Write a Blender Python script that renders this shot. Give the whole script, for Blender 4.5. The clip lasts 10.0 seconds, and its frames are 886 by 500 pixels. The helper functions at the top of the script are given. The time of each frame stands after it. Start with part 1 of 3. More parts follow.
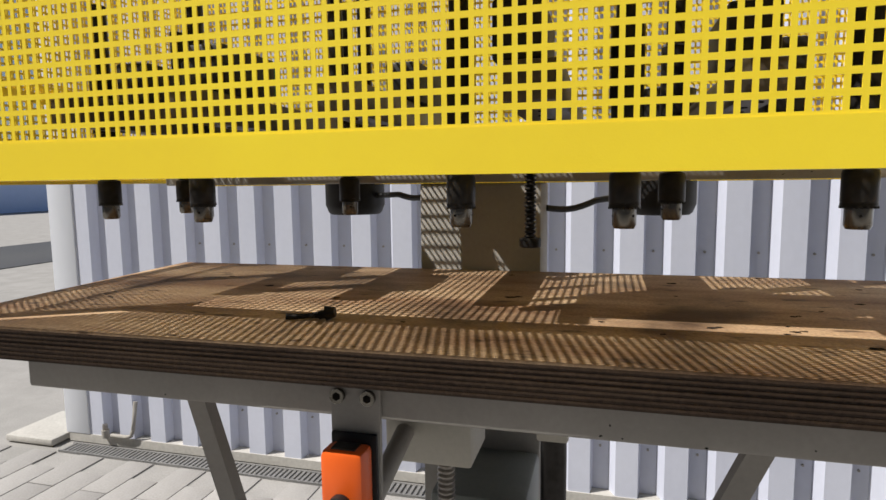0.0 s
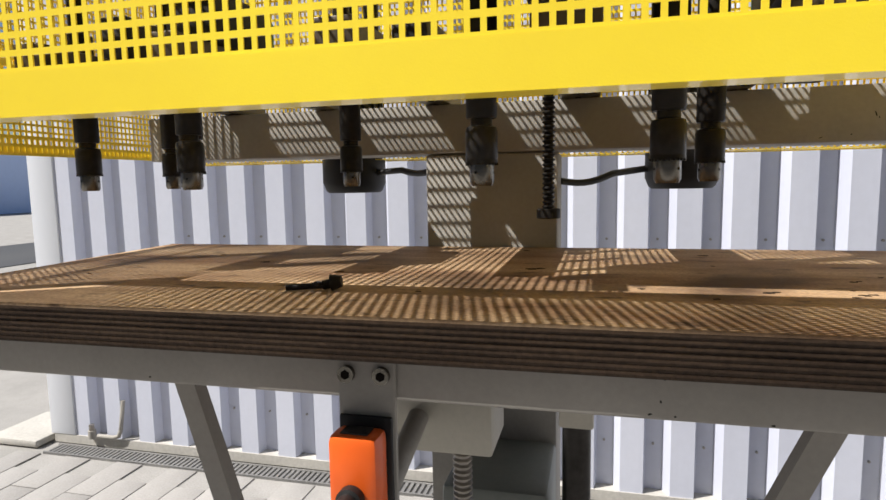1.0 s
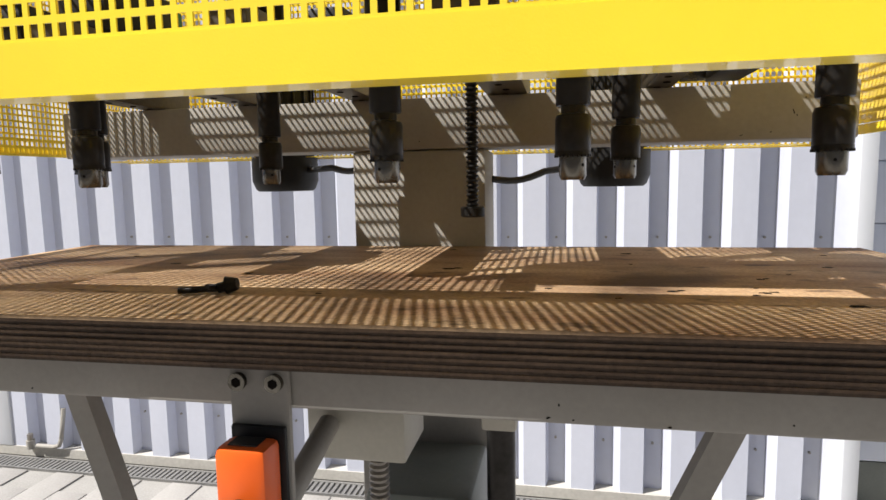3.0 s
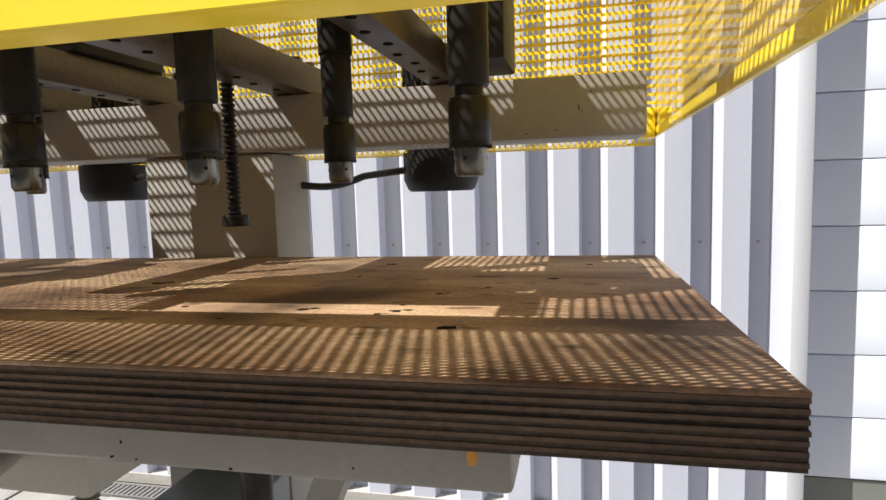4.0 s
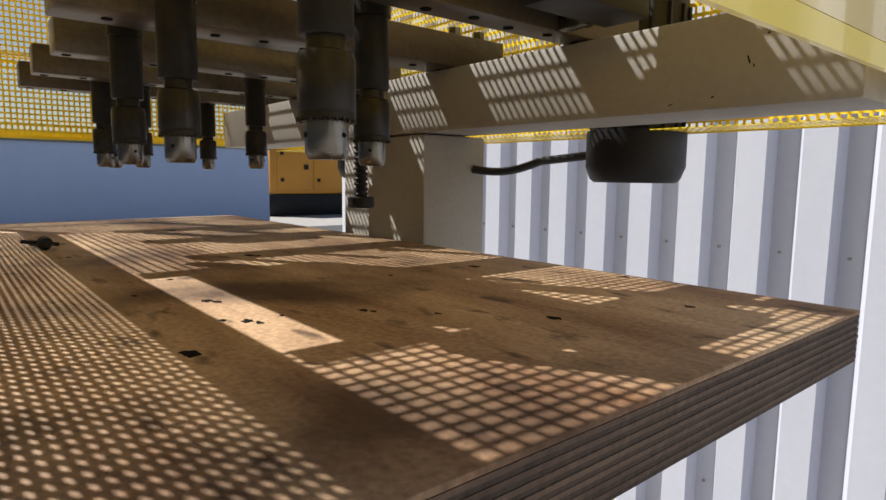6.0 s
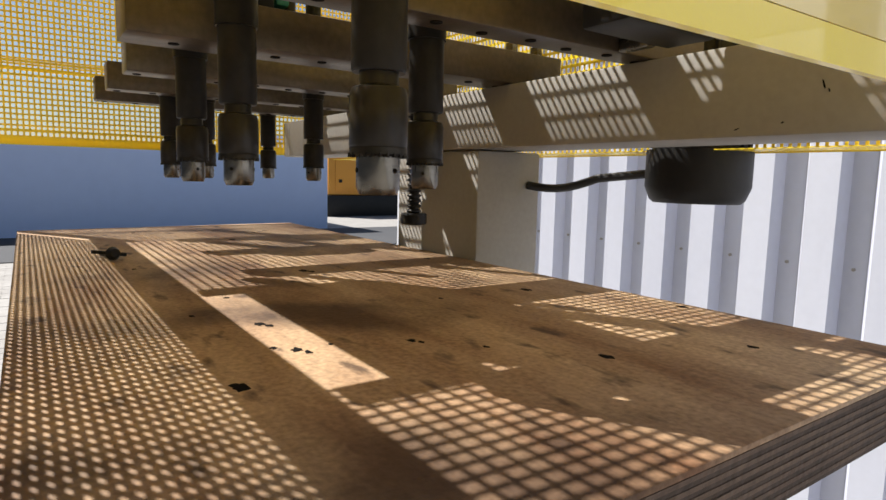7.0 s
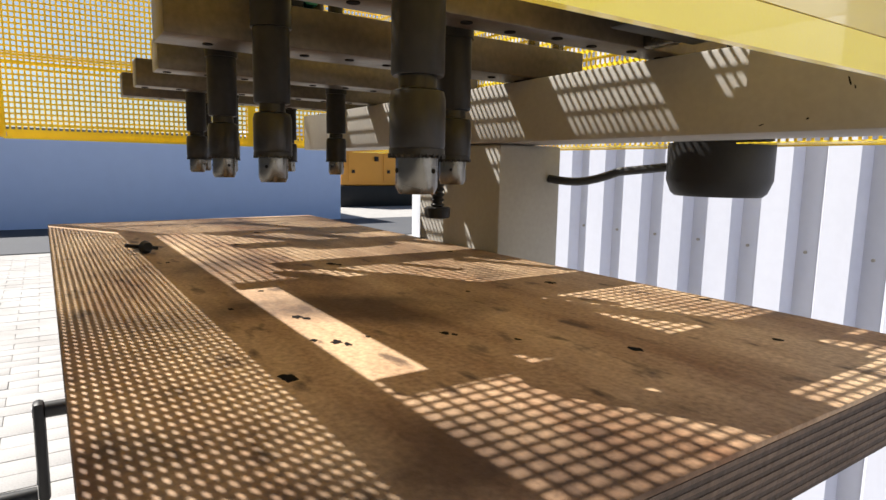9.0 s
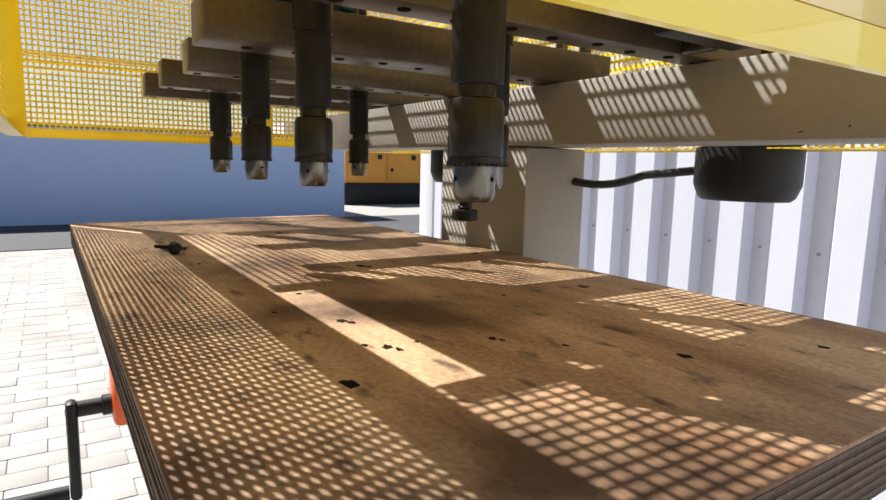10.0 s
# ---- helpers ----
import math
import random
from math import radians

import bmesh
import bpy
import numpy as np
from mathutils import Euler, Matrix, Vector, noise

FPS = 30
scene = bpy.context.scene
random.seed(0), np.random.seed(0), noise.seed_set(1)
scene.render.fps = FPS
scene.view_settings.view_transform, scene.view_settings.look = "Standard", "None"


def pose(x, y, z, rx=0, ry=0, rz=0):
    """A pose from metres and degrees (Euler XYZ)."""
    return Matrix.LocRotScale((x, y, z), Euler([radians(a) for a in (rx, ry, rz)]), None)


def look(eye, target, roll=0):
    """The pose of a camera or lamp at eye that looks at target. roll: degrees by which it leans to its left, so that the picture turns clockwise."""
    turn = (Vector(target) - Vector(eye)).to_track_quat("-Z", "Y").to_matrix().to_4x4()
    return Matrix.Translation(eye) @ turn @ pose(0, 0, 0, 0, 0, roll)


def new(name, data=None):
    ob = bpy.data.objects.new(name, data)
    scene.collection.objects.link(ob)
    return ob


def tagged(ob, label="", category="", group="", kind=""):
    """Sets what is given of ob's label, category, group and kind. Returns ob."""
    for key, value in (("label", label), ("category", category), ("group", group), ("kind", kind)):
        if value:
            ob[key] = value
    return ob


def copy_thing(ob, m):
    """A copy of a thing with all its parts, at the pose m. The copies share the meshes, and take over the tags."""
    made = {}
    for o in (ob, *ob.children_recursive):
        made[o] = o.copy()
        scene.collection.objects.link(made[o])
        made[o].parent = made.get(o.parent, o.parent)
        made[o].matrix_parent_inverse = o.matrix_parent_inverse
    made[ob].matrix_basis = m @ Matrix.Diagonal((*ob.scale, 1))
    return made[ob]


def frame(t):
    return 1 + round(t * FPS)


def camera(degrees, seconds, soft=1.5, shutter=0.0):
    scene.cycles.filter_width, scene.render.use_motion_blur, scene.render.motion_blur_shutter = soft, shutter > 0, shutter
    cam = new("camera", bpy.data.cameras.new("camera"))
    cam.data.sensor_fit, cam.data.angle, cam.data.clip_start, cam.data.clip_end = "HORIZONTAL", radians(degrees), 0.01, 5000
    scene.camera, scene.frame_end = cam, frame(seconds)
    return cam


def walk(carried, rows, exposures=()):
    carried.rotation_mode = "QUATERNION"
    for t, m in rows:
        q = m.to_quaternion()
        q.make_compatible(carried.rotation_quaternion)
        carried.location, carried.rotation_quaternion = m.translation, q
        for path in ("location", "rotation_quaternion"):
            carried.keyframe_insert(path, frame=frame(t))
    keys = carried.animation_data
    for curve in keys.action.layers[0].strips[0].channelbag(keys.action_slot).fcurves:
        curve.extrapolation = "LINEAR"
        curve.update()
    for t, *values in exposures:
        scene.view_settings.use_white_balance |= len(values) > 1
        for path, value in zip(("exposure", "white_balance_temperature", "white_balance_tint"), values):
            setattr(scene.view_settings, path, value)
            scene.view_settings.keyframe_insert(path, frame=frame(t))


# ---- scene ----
cam = camera(72.14, 10.0)
PATH = [
    (0, (0.2261, -0.729, 1.133), (-0.295, 1.1889, 0.9094), -0.68),
    (0.2, (0.2112, -0.7163, 1.1257), (-0.3126, 1.1961, 0.8644), -0.59),
    (0.5, (0.1976, -0.7054, 1.1107), (-0.3198, 1.2128, 0.8809), -0.86),
    (1, (0.1932, -0.6869, 1.1003), (-0.2986, 1.2386, 0.8755), -0.99),
    (1.5, (0.1984, -0.6818, 1.0978), (-0.2268, 1.2611, 0.887), -1.15),
    (2, (0.2042, -0.68, 1.1001), (-0.1845, 1.2697, 0.8824), -1.04),
    (2.2, (0.2078, -0.6806, 1.1023), (-0.176, 1.2698, 0.8819), -0.99),
    (3.3, (0.2661, -0.6455, 1.0972), (-0.1165, 1.3035, 0.8625), -1.05),
    (3.5, (0.3064, -0.6304, 1.1059), (-0.0812, 1.3174, 0.8697), -1.4),
    (3.7, (0.3584, -0.6097, 1.1032), (-0.0399, 1.3373, 0.8782), -1.67),
    (4, (0.4531, -0.5719, 1.091), (0.0099, 1.3675, 0.8851), -1.81),
    (4.2, (0.4941, -0.5464, 1.088), (0.0145, 1.3833, 0.8731), -1.23),
    (4.5, (0.5461, -0.5014, 1.0868), (-0.0462, 1.3941, 0.8495), -1.16),
    (4.8, (0.5809, -0.4581, 1.0938), (-0.1628, 1.3853, 0.873), -1.2),
    (5, (0.5954, -0.4368, 1.0927), (-0.2658, 1.3524, 0.8532), -0.59),
    (5.2, (0.6076, -0.4153, 1.0921), (-0.3686, 1.3137, 0.8519), -0.61),
    (5.5, (0.6191, -0.3881, 1.0899), (-0.5374, 1.2284, 0.8678), 0.16),
    (6, (0.6156, -0.3646, 1.0904), (-0.9137, 0.9016, 0.8496), 0.66),
    (6.2, (0.6146, -0.363, 1.094), (-0.973, 0.8303, 0.8581), 0.85),
    (7.3, (0.6121, -0.3595, 1.1072), (-1.0285, 0.7584, 0.865), 1.24),
    (7.5, (0.6139, -0.3607, 1.1092), (-1.03, 0.7512, 0.861), 1.14),
    (8, (0.6169, -0.3664, 1.1071), (-1.0338, 0.7354, 0.8597), 1.24),
    (8.5, (0.6167, -0.3723, 1.1077), (-1.0377, 0.7209, 0.8468), 1.06),
    (9, (0.6145, -0.3736, 1.1078), (-1.0408, 0.7157, 0.837), 1.06),
    (9.5, (0.6102, -0.3732, 1.1053), (-1.0501, 0.7089, 0.836), 1.23),
    (10, (0.6031, -0.3938, 1.1114), (-1.0551, 0.6895, 0.8344), 1.37),
]
walk(cam, [(t, look(eye, target, roll)) for t, eye, target, roll in PATH],
     exposures=[(0.0, 0.26), (1.0, 0.58), (2.0, 0.65), (3.5, 0.75), (4.0, 0.75), (4.5, 0.68), (5.5, 0.62), (6.2, 0.65), (7.5, 1.0), (9.0, 1.15), (10.0, 1.15)])

# ---- world, sun ----
SUN_DIR = Vector((0.69, 0.404, -1.0)).normalized()      # the way the sunlight travels
world = bpy.data.worlds.new("World")
scene.world = world
world.use_nodes = True
wn = world.node_tree
sky = wn.nodes.new("ShaderNodeTexSky")
sky.sky_type = "NISHITA"
sky.sun_disc = False
sky.sun_elevation = math.asin(-SUN_DIR.z)
sky.sun_rotation = math.atan2(-SUN_DIR.x, -SUN_DIR.y)
wn.links.new(sky.outputs["Color"], wn.nodes["Background"].inputs["Color"])
wn.nodes["Background"].inputs["Strength"].default_value = 0.048
sun_data = bpy.data.lights.new("sun", "SUN")
sun_data.energy, sun_data.angle, sun_data.color = 5.0, radians(0.27), (1.0, 0.965, 0.91)
sun = new("sun", sun_data)
sun.matrix_world = look((-4, -3, 6), Vector((-4, -3, 6)) + SUN_DIR)


# ---- materials ----
def srgb(r, g, b):
    return tuple(((c / 255) / 12.92 if c <= 10 else ((c / 255 + 0.055) / 1.055) ** 2.4) for c in (r, g, b)) + (1.0,)


def material(name, color, rough=0.6, metal=0.0, second=None, scale=(8, 8, 8), amount=1.0, fine=0.0, fine_scale=200.0,
             bump=0.0, bump_scale=120.0, coat=0.0, per_object=0.0, spec=0.5):
    """Principled surface: a large-scale mottling towards `second`, fine grain and a bump."""
    m = bpy.data.materials.new(name)
    m.use_nodes = True
    t = m.node_tree
    n, l = t.nodes, t.links
    b = n["Principled BSDF"]
    b.inputs["Roughness"].default_value = rough
    b.inputs["Metallic"].default_value = metal
    b.inputs["Coat Weight"].default_value = coat
    b.inputs["Specular IOR Level"].default_value = spec
    co = n.new("ShaderNodeTexCoord")
    mp = n.new("ShaderNodeMapping")
    mp.inputs["Scale"].default_value = scale
    l.new(co.outputs["Object"], mp.inputs["Vector"])
    big = n.new("ShaderNodeTexNoise")
    big.inputs["Scale"].default_value = 1.0
    big.inputs["Detail"].default_value = 6.0
    big.inputs["Roughness"].default_value = 0.62
    l.new(mp.outputs["Vector"], big.inputs["Vector"])
    ramp = n.new("ShaderNodeValToRGB")
    ramp.color_ramp.elements[0].position, ramp.color_ramp.elements[1].position = 0.36, 0.66
    ramp.color_ramp.elements[0].color = color
    sec = second or tuple(c * 0.8 for c in color[:3]) + (1,)
    ramp.color_ramp.elements[1].color = tuple(color[i] + (sec[i] - color[i]) * amount for i in range(3)) + (1,)
    l.new(big.outputs["Fac"], ramp.inputs["Fac"])
    out = ramp.outputs["Color"]
    grain = n.new("ShaderNodeTexNoise")
    grain.inputs["Scale"].default_value = fine_scale
    grain.inputs["Detail"].default_value = 3.0
    l.new(co.outputs["Object"], grain.inputs["Vector"])
    if fine:
        hsv = n.new("ShaderNodeHueSaturation")
        mr = n.new("ShaderNodeMapRange")
        mr.inputs["From Min"].default_value, mr.inputs["From Max"].default_value = 0.25, 0.75
        mr.inputs["To Min"].default_value, mr.inputs["To Max"].default_value = 1 - fine, 1 + fine
        l.new(grain.outputs["Fac"], mr.inputs["Value"])
        l.new(mr.outputs["Result"], hsv.inputs["Value"])
        l.new(out, hsv.inputs["Color"])
        out = hsv.outputs["Color"]
    if per_object:
        info = n.new("ShaderNodeObjectInfo")
        hs = n.new("ShaderNodeHueSaturation")
        mr2 = n.new("ShaderNodeMapRange")
        mr2.inputs["To Min"].default_value, mr2.inputs["To Max"].default_value = 1 - per_object, 1 + per_object
        l.new(info.outputs["Random"], mr2.inputs["Value"])
        l.new(mr2.outputs["Result"], hs.inputs["Value"])
        l.new(out, hs.inputs["Color"])
        out = hs.outputs["Color"]
    l.new(out, b.inputs["Base Color"])
    rr = n.new("ShaderNodeMapRange")
    rr.inputs["To Min"].default_value, rr.inputs["To Max"].default_value = max(0.02, rough - 0.1), min(1, rough + 0.1)
    l.new(big.outputs["Fac"], rr.inputs["Value"])
    l.new(rr.outputs["Result"], b.inputs["Roughness"])
    if bump:
        bn = n.new("ShaderNodeTexNoise")
        bn.inputs["Scale"].default_value = bump_scale
        bn.inputs["Detail"].default_value = 4.0
        l.new(mp.outputs["Vector"] if bump_scale < 1 else co.outputs["Object"], bn.inputs["Vector"])
        bp = n.new("ShaderNodeBump")
        bp.inputs["Strength"].default_value = bump
        bp.inputs["Distance"].default_value = 0.002
        l.new(bn.outputs["Fac"], bp.inputs["Height"])
        l.new(bp.outputs["Normal"], b.inputs["Normal"])
    return m


YELLOW = material("yellow_powder_coat", (0.98, 0.76, 0.040, 1), 0.36, second=(0.93, 0.69, 0.034, 1), scale=(5, 5, 5), bump=0.05, bump_scale=900, coat=0.5)
YELLOW_GLOSS = material("yellow_gloss_enamel", (0.88, 0.65, 0.11, 1), 0.16, second=(0.82, 0.60, 0.10, 1), scale=(5, 5, 5), coat=1.0)
GREY_PAINT = material("grey_paint", (0.35, 0.33, 0.30, 1), 0.58, second=(0.29, 0.272, 0.245, 1), scale=(6, 6, 6), fine=0.05, bump=0.04, bump_scale=500, spec=0.2)
CREAM = material("cream_grey_paint", (0.42, 0.40, 0.34, 1), 0.45, second=(0.43, 0.40, 0.34, 1), scale=(8, 8, 8), fine=0.05)
GREY_DARK = material("grey_green_paint", (0.20, 0.215, 0.195, 1), 0.5, second=(0.16, 0.17, 0.155, 1), scale=(6, 6, 6), fine=0.05)
STEEL_BAR = material("rusty_bright_steel", (0.108, 0.092, 0.076, 1), 0.36, 0.45, second=(0.070, 0.051, 0.034, 1), scale=(14, 5, 14), fine=0.2, bump=0.08, bump_scale=300, spec=0.35)
STEEL_ROD = material("oily_bright_steel", (0.34, 0.32, 0.29, 1), 0.35, 0.8, second=(0.20, 0.18, 0.16, 1), scale=(40, 40, 40), fine=0.1)
CHROME = material("worn_chrome", (0.21, 0.195, 0.17, 1), 0.26, 1.0, second=(0.13, 0.12, 0.10, 1), scale=(30, 30, 60), fine=0.06)
BLACK_STEEL = material("blackened_steel", (0.013, 0.0115, 0.011, 1), 0.42, 0.0, second=(0.020, 0.018, 0.016, 1), scale=(40, 40, 40), fine=0.2, spec=0.16)
GUN_STEEL = material("gunmetal", (0.036, 0.033, 0.031, 1), 0.34, 0.5, second=(0.022, 0.020, 0.018, 1), scale=(40, 40, 40), fine=0.15, spec=0.22)
BLACK_PLASTIC = material("black_plastic", (0.016, 0.015, 0.015, 1), 0.5, spec=0.3, fine=0.1, bump=0.05, bump_scale=700)
RUBBER = material("black_cable_sheath", (0.018, 0.018, 0.02, 1), 0.5)
ORANGE = material("orange_plastic", (0.80, 0.13, 0.015, 1), 0.35, second=(0.74, 0.11, 0.012, 1), scale=(20, 20, 20))
ORANGE_GEN = material("orange_canopy_paint", (0.75, 0.33, 0.03, 1), 0.4, second=(0.68, 0.29, 0.03, 1), scale=(1, 1, 1))
SHEET = material("white_profiled_sheet", (0.57, 0.59, 0.68, 1), 0.5, second=(0.51, 0.53, 0.62, 1), scale=(3, 3, 0.7), fine=0.02, fine_scale=60)
SHEET_TRIM = material("white_trim", (0.70, 0.72, 0.77, 1), 0.5, second=(0.64, 0.66, 0.71, 1), scale=(3, 3, 1))
PANEL_WALL = material("sandwich_panel", (0.80, 0.84, 0.95, 1), 0.5, second=(0.75, 0.79, 0.90, 1), scale=(1, 1, 1))
# white walls in shade: the skylight's blue is put into their colour
FAR_WALL = material("far_wall_shade_blue", (0.60, 0.72, 1.0, 1), 0.6, second=(0.55, 0.68, 0.98, 1), scale=(0.3, 0.3, 0.3), fine=0.02, fine_scale=6)
CONCRETE = material("pale_concrete", (0.50, 0.48, 0.44, 1), 0.85, second=(0.40, 0.38, 0.35, 1), scale=(4, 4, 4), fine=0.10, fine_scale=90, bump=0.3, bump_scale=120)
PAVER = material("concrete_paver", (0.345, 0.33, 0.315, 1), 0.85, second=(0.27, 0.255, 0.24, 1), scale=(3, 3, 3), fine=0.10, fine_scale=160, bump=0.3, bump_scale=150, per_object=0.08)
JOINT = material("sandy_joint", (0.33, 0.315, 0.30, 1), 0.95, second=(0.27, 0.26, 0.245, 1), scale=(5, 5, 5), fine=0.15)
# near-black blue: the far building's shade, put into a ground colour
GROUND_SHADE = material("ground_shade", (0.045, 0.047, 0.055, 1), 0.85, second=(0.065, 0.066, 0.07, 1), scale=(0.6, 0.6, 0.6), fine=0.15, fine_scale=60, bump=0.3, bump_scale=80)
GRATE = material("dark_cast_grate", (0.26, 0.255, 0.25, 1), 0.6, 0.5, fine=0.2)
# near-black: painted shade of holes, and the colour of marks and chips
DARK = material("hole_shade_and_marks", (0.012, 0.010, 0.009, 1), 0.95, spec=0.05)
PLY_LIGHT = material("ply_edge_pale", (0.15, 0.095, 0.058, 1), 0.8, second=(0.085, 0.052, 0.033, 1), scale=(9, 9, 60), fine=0.25, fine_scale=260, bump=0.5, bump_scale=300)
PLY_DARK = material("ply_edge_dark", (0.08, 0.052, 0.034, 1), 0.85, second=(0.05, 0.033, 0.022, 1), scale=(9, 9, 60), fine=0.3, fine_scale=260, bump=0.5, bump_scale=300)
GREEN = material("green_connector", (0.03, 0.25, 0.16, 1), 0.5)


def board_material():
    """Oily, worn plywood face with long grain, dark stains that also stand in for shade, and pale scuffs."""
    m = material("worn_plywood_face", (0.52, 0.362, 0.218, 1), 0.68, second=(0.20, 0.102, 0.053, 1), scale=(3.0, 14, 4), fine=0.30,
                 fine_scale=340, bump=0.25, bump_scale=260)
    t = m.node_tree
    n, l = t.nodes, t.links
    b = n["Principled BSDF"]
    src = b.inputs["Base Color"].links[0].from_socket
    co = n.new("ShaderNodeTexCoord")
    st = n.new("ShaderNodeTexNoise")
    st.inputs["Scale"].default_value, st.inputs["Detail"].default_value = 7.0, 7.0
    l.new(co.outputs["Object"], st.inputs["Vector"])
    rp = n.new("ShaderNodeValToRGB")
    rp.color_ramp.elements[0].position, rp.color_ramp.elements[1].position = 0.51, 0.67
    l.new(st.outputs["Fac"], rp.inputs["Fac"])
    mx = n.new("ShaderNodeMix")
    mx.data_type = "RGBA"
    fc = n.new("ShaderNodeMath")
    fc.operation = "MULTIPLY"
    fc.inputs[1].default_value = 0.8
    l.new(rp.outputs["Color"], fc.inputs[0])
    l.new(fc.outputs["Value"], mx.inputs["Factor"])
    l.new(src, mx.inputs["A"])
    mx.inputs["B"].default_value = (0.055, 0.030, 0.018, 1)
    # small dark oil specks and scratches along the grain
    mp = n.new("ShaderNodeMapping")
    mp.inputs["Scale"].default_value = (0.45, 1.0, 1.0)
    l.new(co.outputs["Object"], mp.inputs["Vector"])
    sp = n.new("ShaderNodeTexNoise")
    sp.inputs["Scale"].default_value, sp.inputs["Detail"].default_value = 62.0, 4.0
    l.new(mp.outputs["Vector"], sp.inputs["Vector"])
    sr = n.new("ShaderNodeValToRGB")
    sr.color_ramp.elements[0].position, sr.color_ramp.elements[1].position = 0.60, 0.70
    sr.color_ramp.elements[1].color = (0.8, 0.8, 0.8, 1)
    l.new(sp.outputs["Fac"], sr.inputs["Fac"])
    mx2 = n.new("ShaderNodeMix")
    mx2.data_type = "RGBA"
    l.new(sr.outputs["Color"], mx2.inputs["Factor"])
    l.new(mx.outputs["Result"], mx2.inputs["A"])
    mx2.inputs["B"].default_value = (0.060, 0.034, 0.021, 1)
    l.new(mx2.outputs["Result"], b.inputs["Base Color"])
    b.inputs["Specular IOR Level"].default_value = 0.25
    return m


BOARD = board_material()


# ---- mesh helpers ----
def box(bm, x0, x1, y0, y1, z0, z1, bevel=0.0):
    res = bmesh.ops.create_cube(bm, size=1.0, matrix=Matrix.Translation(((x0 + x1) / 2, (y0 + y1) / 2, (z0 + z1) / 2)) @ Matrix.Diagonal((x1 - x0, y1 - y0, z1 - z0, 1)))
    if bevel:
        vs = res["verts"]
        es = list({e for v in vs for e in v.link_edges})
        bmesh.ops.bevel(bm, geom=es, offset=bevel, segments=2, profile=0.5, affect="EDGES")
    return bm


def make_box(x0, x1, y0, y1, z0, z1, bevel=0.0):
    return box(bmesh.new(), x0, x1, y0, y1, z0, z1, bevel)


def rod(bm, a, b, r, seg=20, r2=None):
    a, b = Vector(a), Vector(b)
    d = b - a
    m = Matrix.Translation((a + b) / 2) @ d.to_track_quat("Z", "Y").to_matrix().to_4x4()
    bmesh.ops.create_cone(bm, cap_ends=True, segments=seg, radius1=r, radius2=r if r2 is None else r2, depth=d.length, matrix=m)
    return bm


def lathe(profile, seg=28, at=(0, 0, 0)):
    """A turned part about z from (radius, height) pairs."""
    bm = bmesh.new()
    rings = []
    for r, z in profile:
        rings.append([bm.verts.new((at[0] + r * math.cos(2 * math.pi * i / seg), at[1] + r * math.sin(2 * math.pi * i / seg), at[2] + z)) for i in range(seg)])
    for lo, hi in zip(rings, rings[1:]):
        for i in range(seg):
            bm.faces.new((lo[i], lo[(i + 1) % seg], hi[(i + 1) % seg], hi[i]))
    bm.faces.new(rings[0][::-1])
    bm.faces.new(rings[-1])
    return bm


def beam_between(bm, a, b, w, h, bevel=0.0):
    """A square bar from a to b."""
    a, b = Vector(a), Vector(b)
    d = b - a
    m = Matrix.Translation((a + b) / 2) @ d.to_track_quat("Z", "Y").to_matrix().to_4x4() @ Matrix.Diagonal((w, h, d.length, 1))
    bmesh.ops.create_cube(bm, size=1.0, matrix=m)
    return bm


def tube(points, r, seg=10):
    """A bent round cable through the points."""
    bm = bmesh.new()
    pts = [Vector(p) for p in points]
    rings = []
    for i, p in enumerate(pts):
        d = (pts[min(i + 1, len(pts) - 1)] - pts[max(i - 1, 0)]).normalized()
        q = d.to_track_quat("Z", "Y").to_matrix()
        rings.append([bm.verts.new(p + q @ Vector((r * math.cos(2 * math.pi * k / seg), r * math.sin(2 * math.pi * k / seg), 0))) for k in range(seg)])
    for lo, hi in zip(rings, rings[1:]):
        for k in range(seg):
            bm.faces.new((lo[k], lo[(k + 1) % seg], hi[(k + 1) % seg], hi[k]))
    bm.faces.new(rings[0][::-1])
    bm.faces.new(rings[-1])
    return bm


def mesh_of(name, bm, mat, smooth=None):
    bmesh.ops.recalc_face_normals(bm, faces=bm.faces)
    me = bpy.data.meshes.new(name)
    bm.to_mesh(me)
    bm.free()
    me.materials.append(mat)
    if smooth is not None:
        me.polygons.foreach_set("use_smooth", [True] * len(me.polygons))
        me.set_sharp_from_angle(angle=radians(smooth))
    return me


def part(name, bm, mat, parent, label="", smooth=35):
    ob = new(name, mesh_of(name, bm, mat, smooth))
    ob.parent = parent
    if label:
        tagged(ob, label)
    return ob


def thing(name, at, label, category, group="", kind=""):
    ob = new(name)
    ob.location = at
    ob.empty_display_size = 0.05
    return tagged(ob, label, category, group, kind)


def solid(name, bm, mat, label, category, kind="", group="", smooth=35):
    return tagged(new(name, mesh_of(name, bm, mat, smooth)), label, category, group, kind)


def strips(boxes):
    """One bmesh-free mesh of many boxes: rows of x0, x1, y0, y1, z0, z1."""
    b = np.asarray(boxes, float)
    n = len(b)
    idx = np.array([(0, 2, 4), (1, 2, 4), (1, 3, 4), (0, 3, 4), (0, 2, 5), (1, 2, 5), (1, 3, 5), (0, 3, 5)])
    v = b[:, idx].reshape(-1, 3)
    quads = np.array([(0, 3, 2, 1), (4, 5, 6, 7), (0, 1, 5, 4), (1, 2, 6, 5), (2, 3, 7, 6), (3, 0, 4, 7)])
    f = (quads[None] + 8 * np.arange(n)[:, None, None]).reshape(-1, 4)
    me = bpy.data.meshes.new("strips")
    me.from_pydata(v.tolist(), [], f.tolist())
    return me


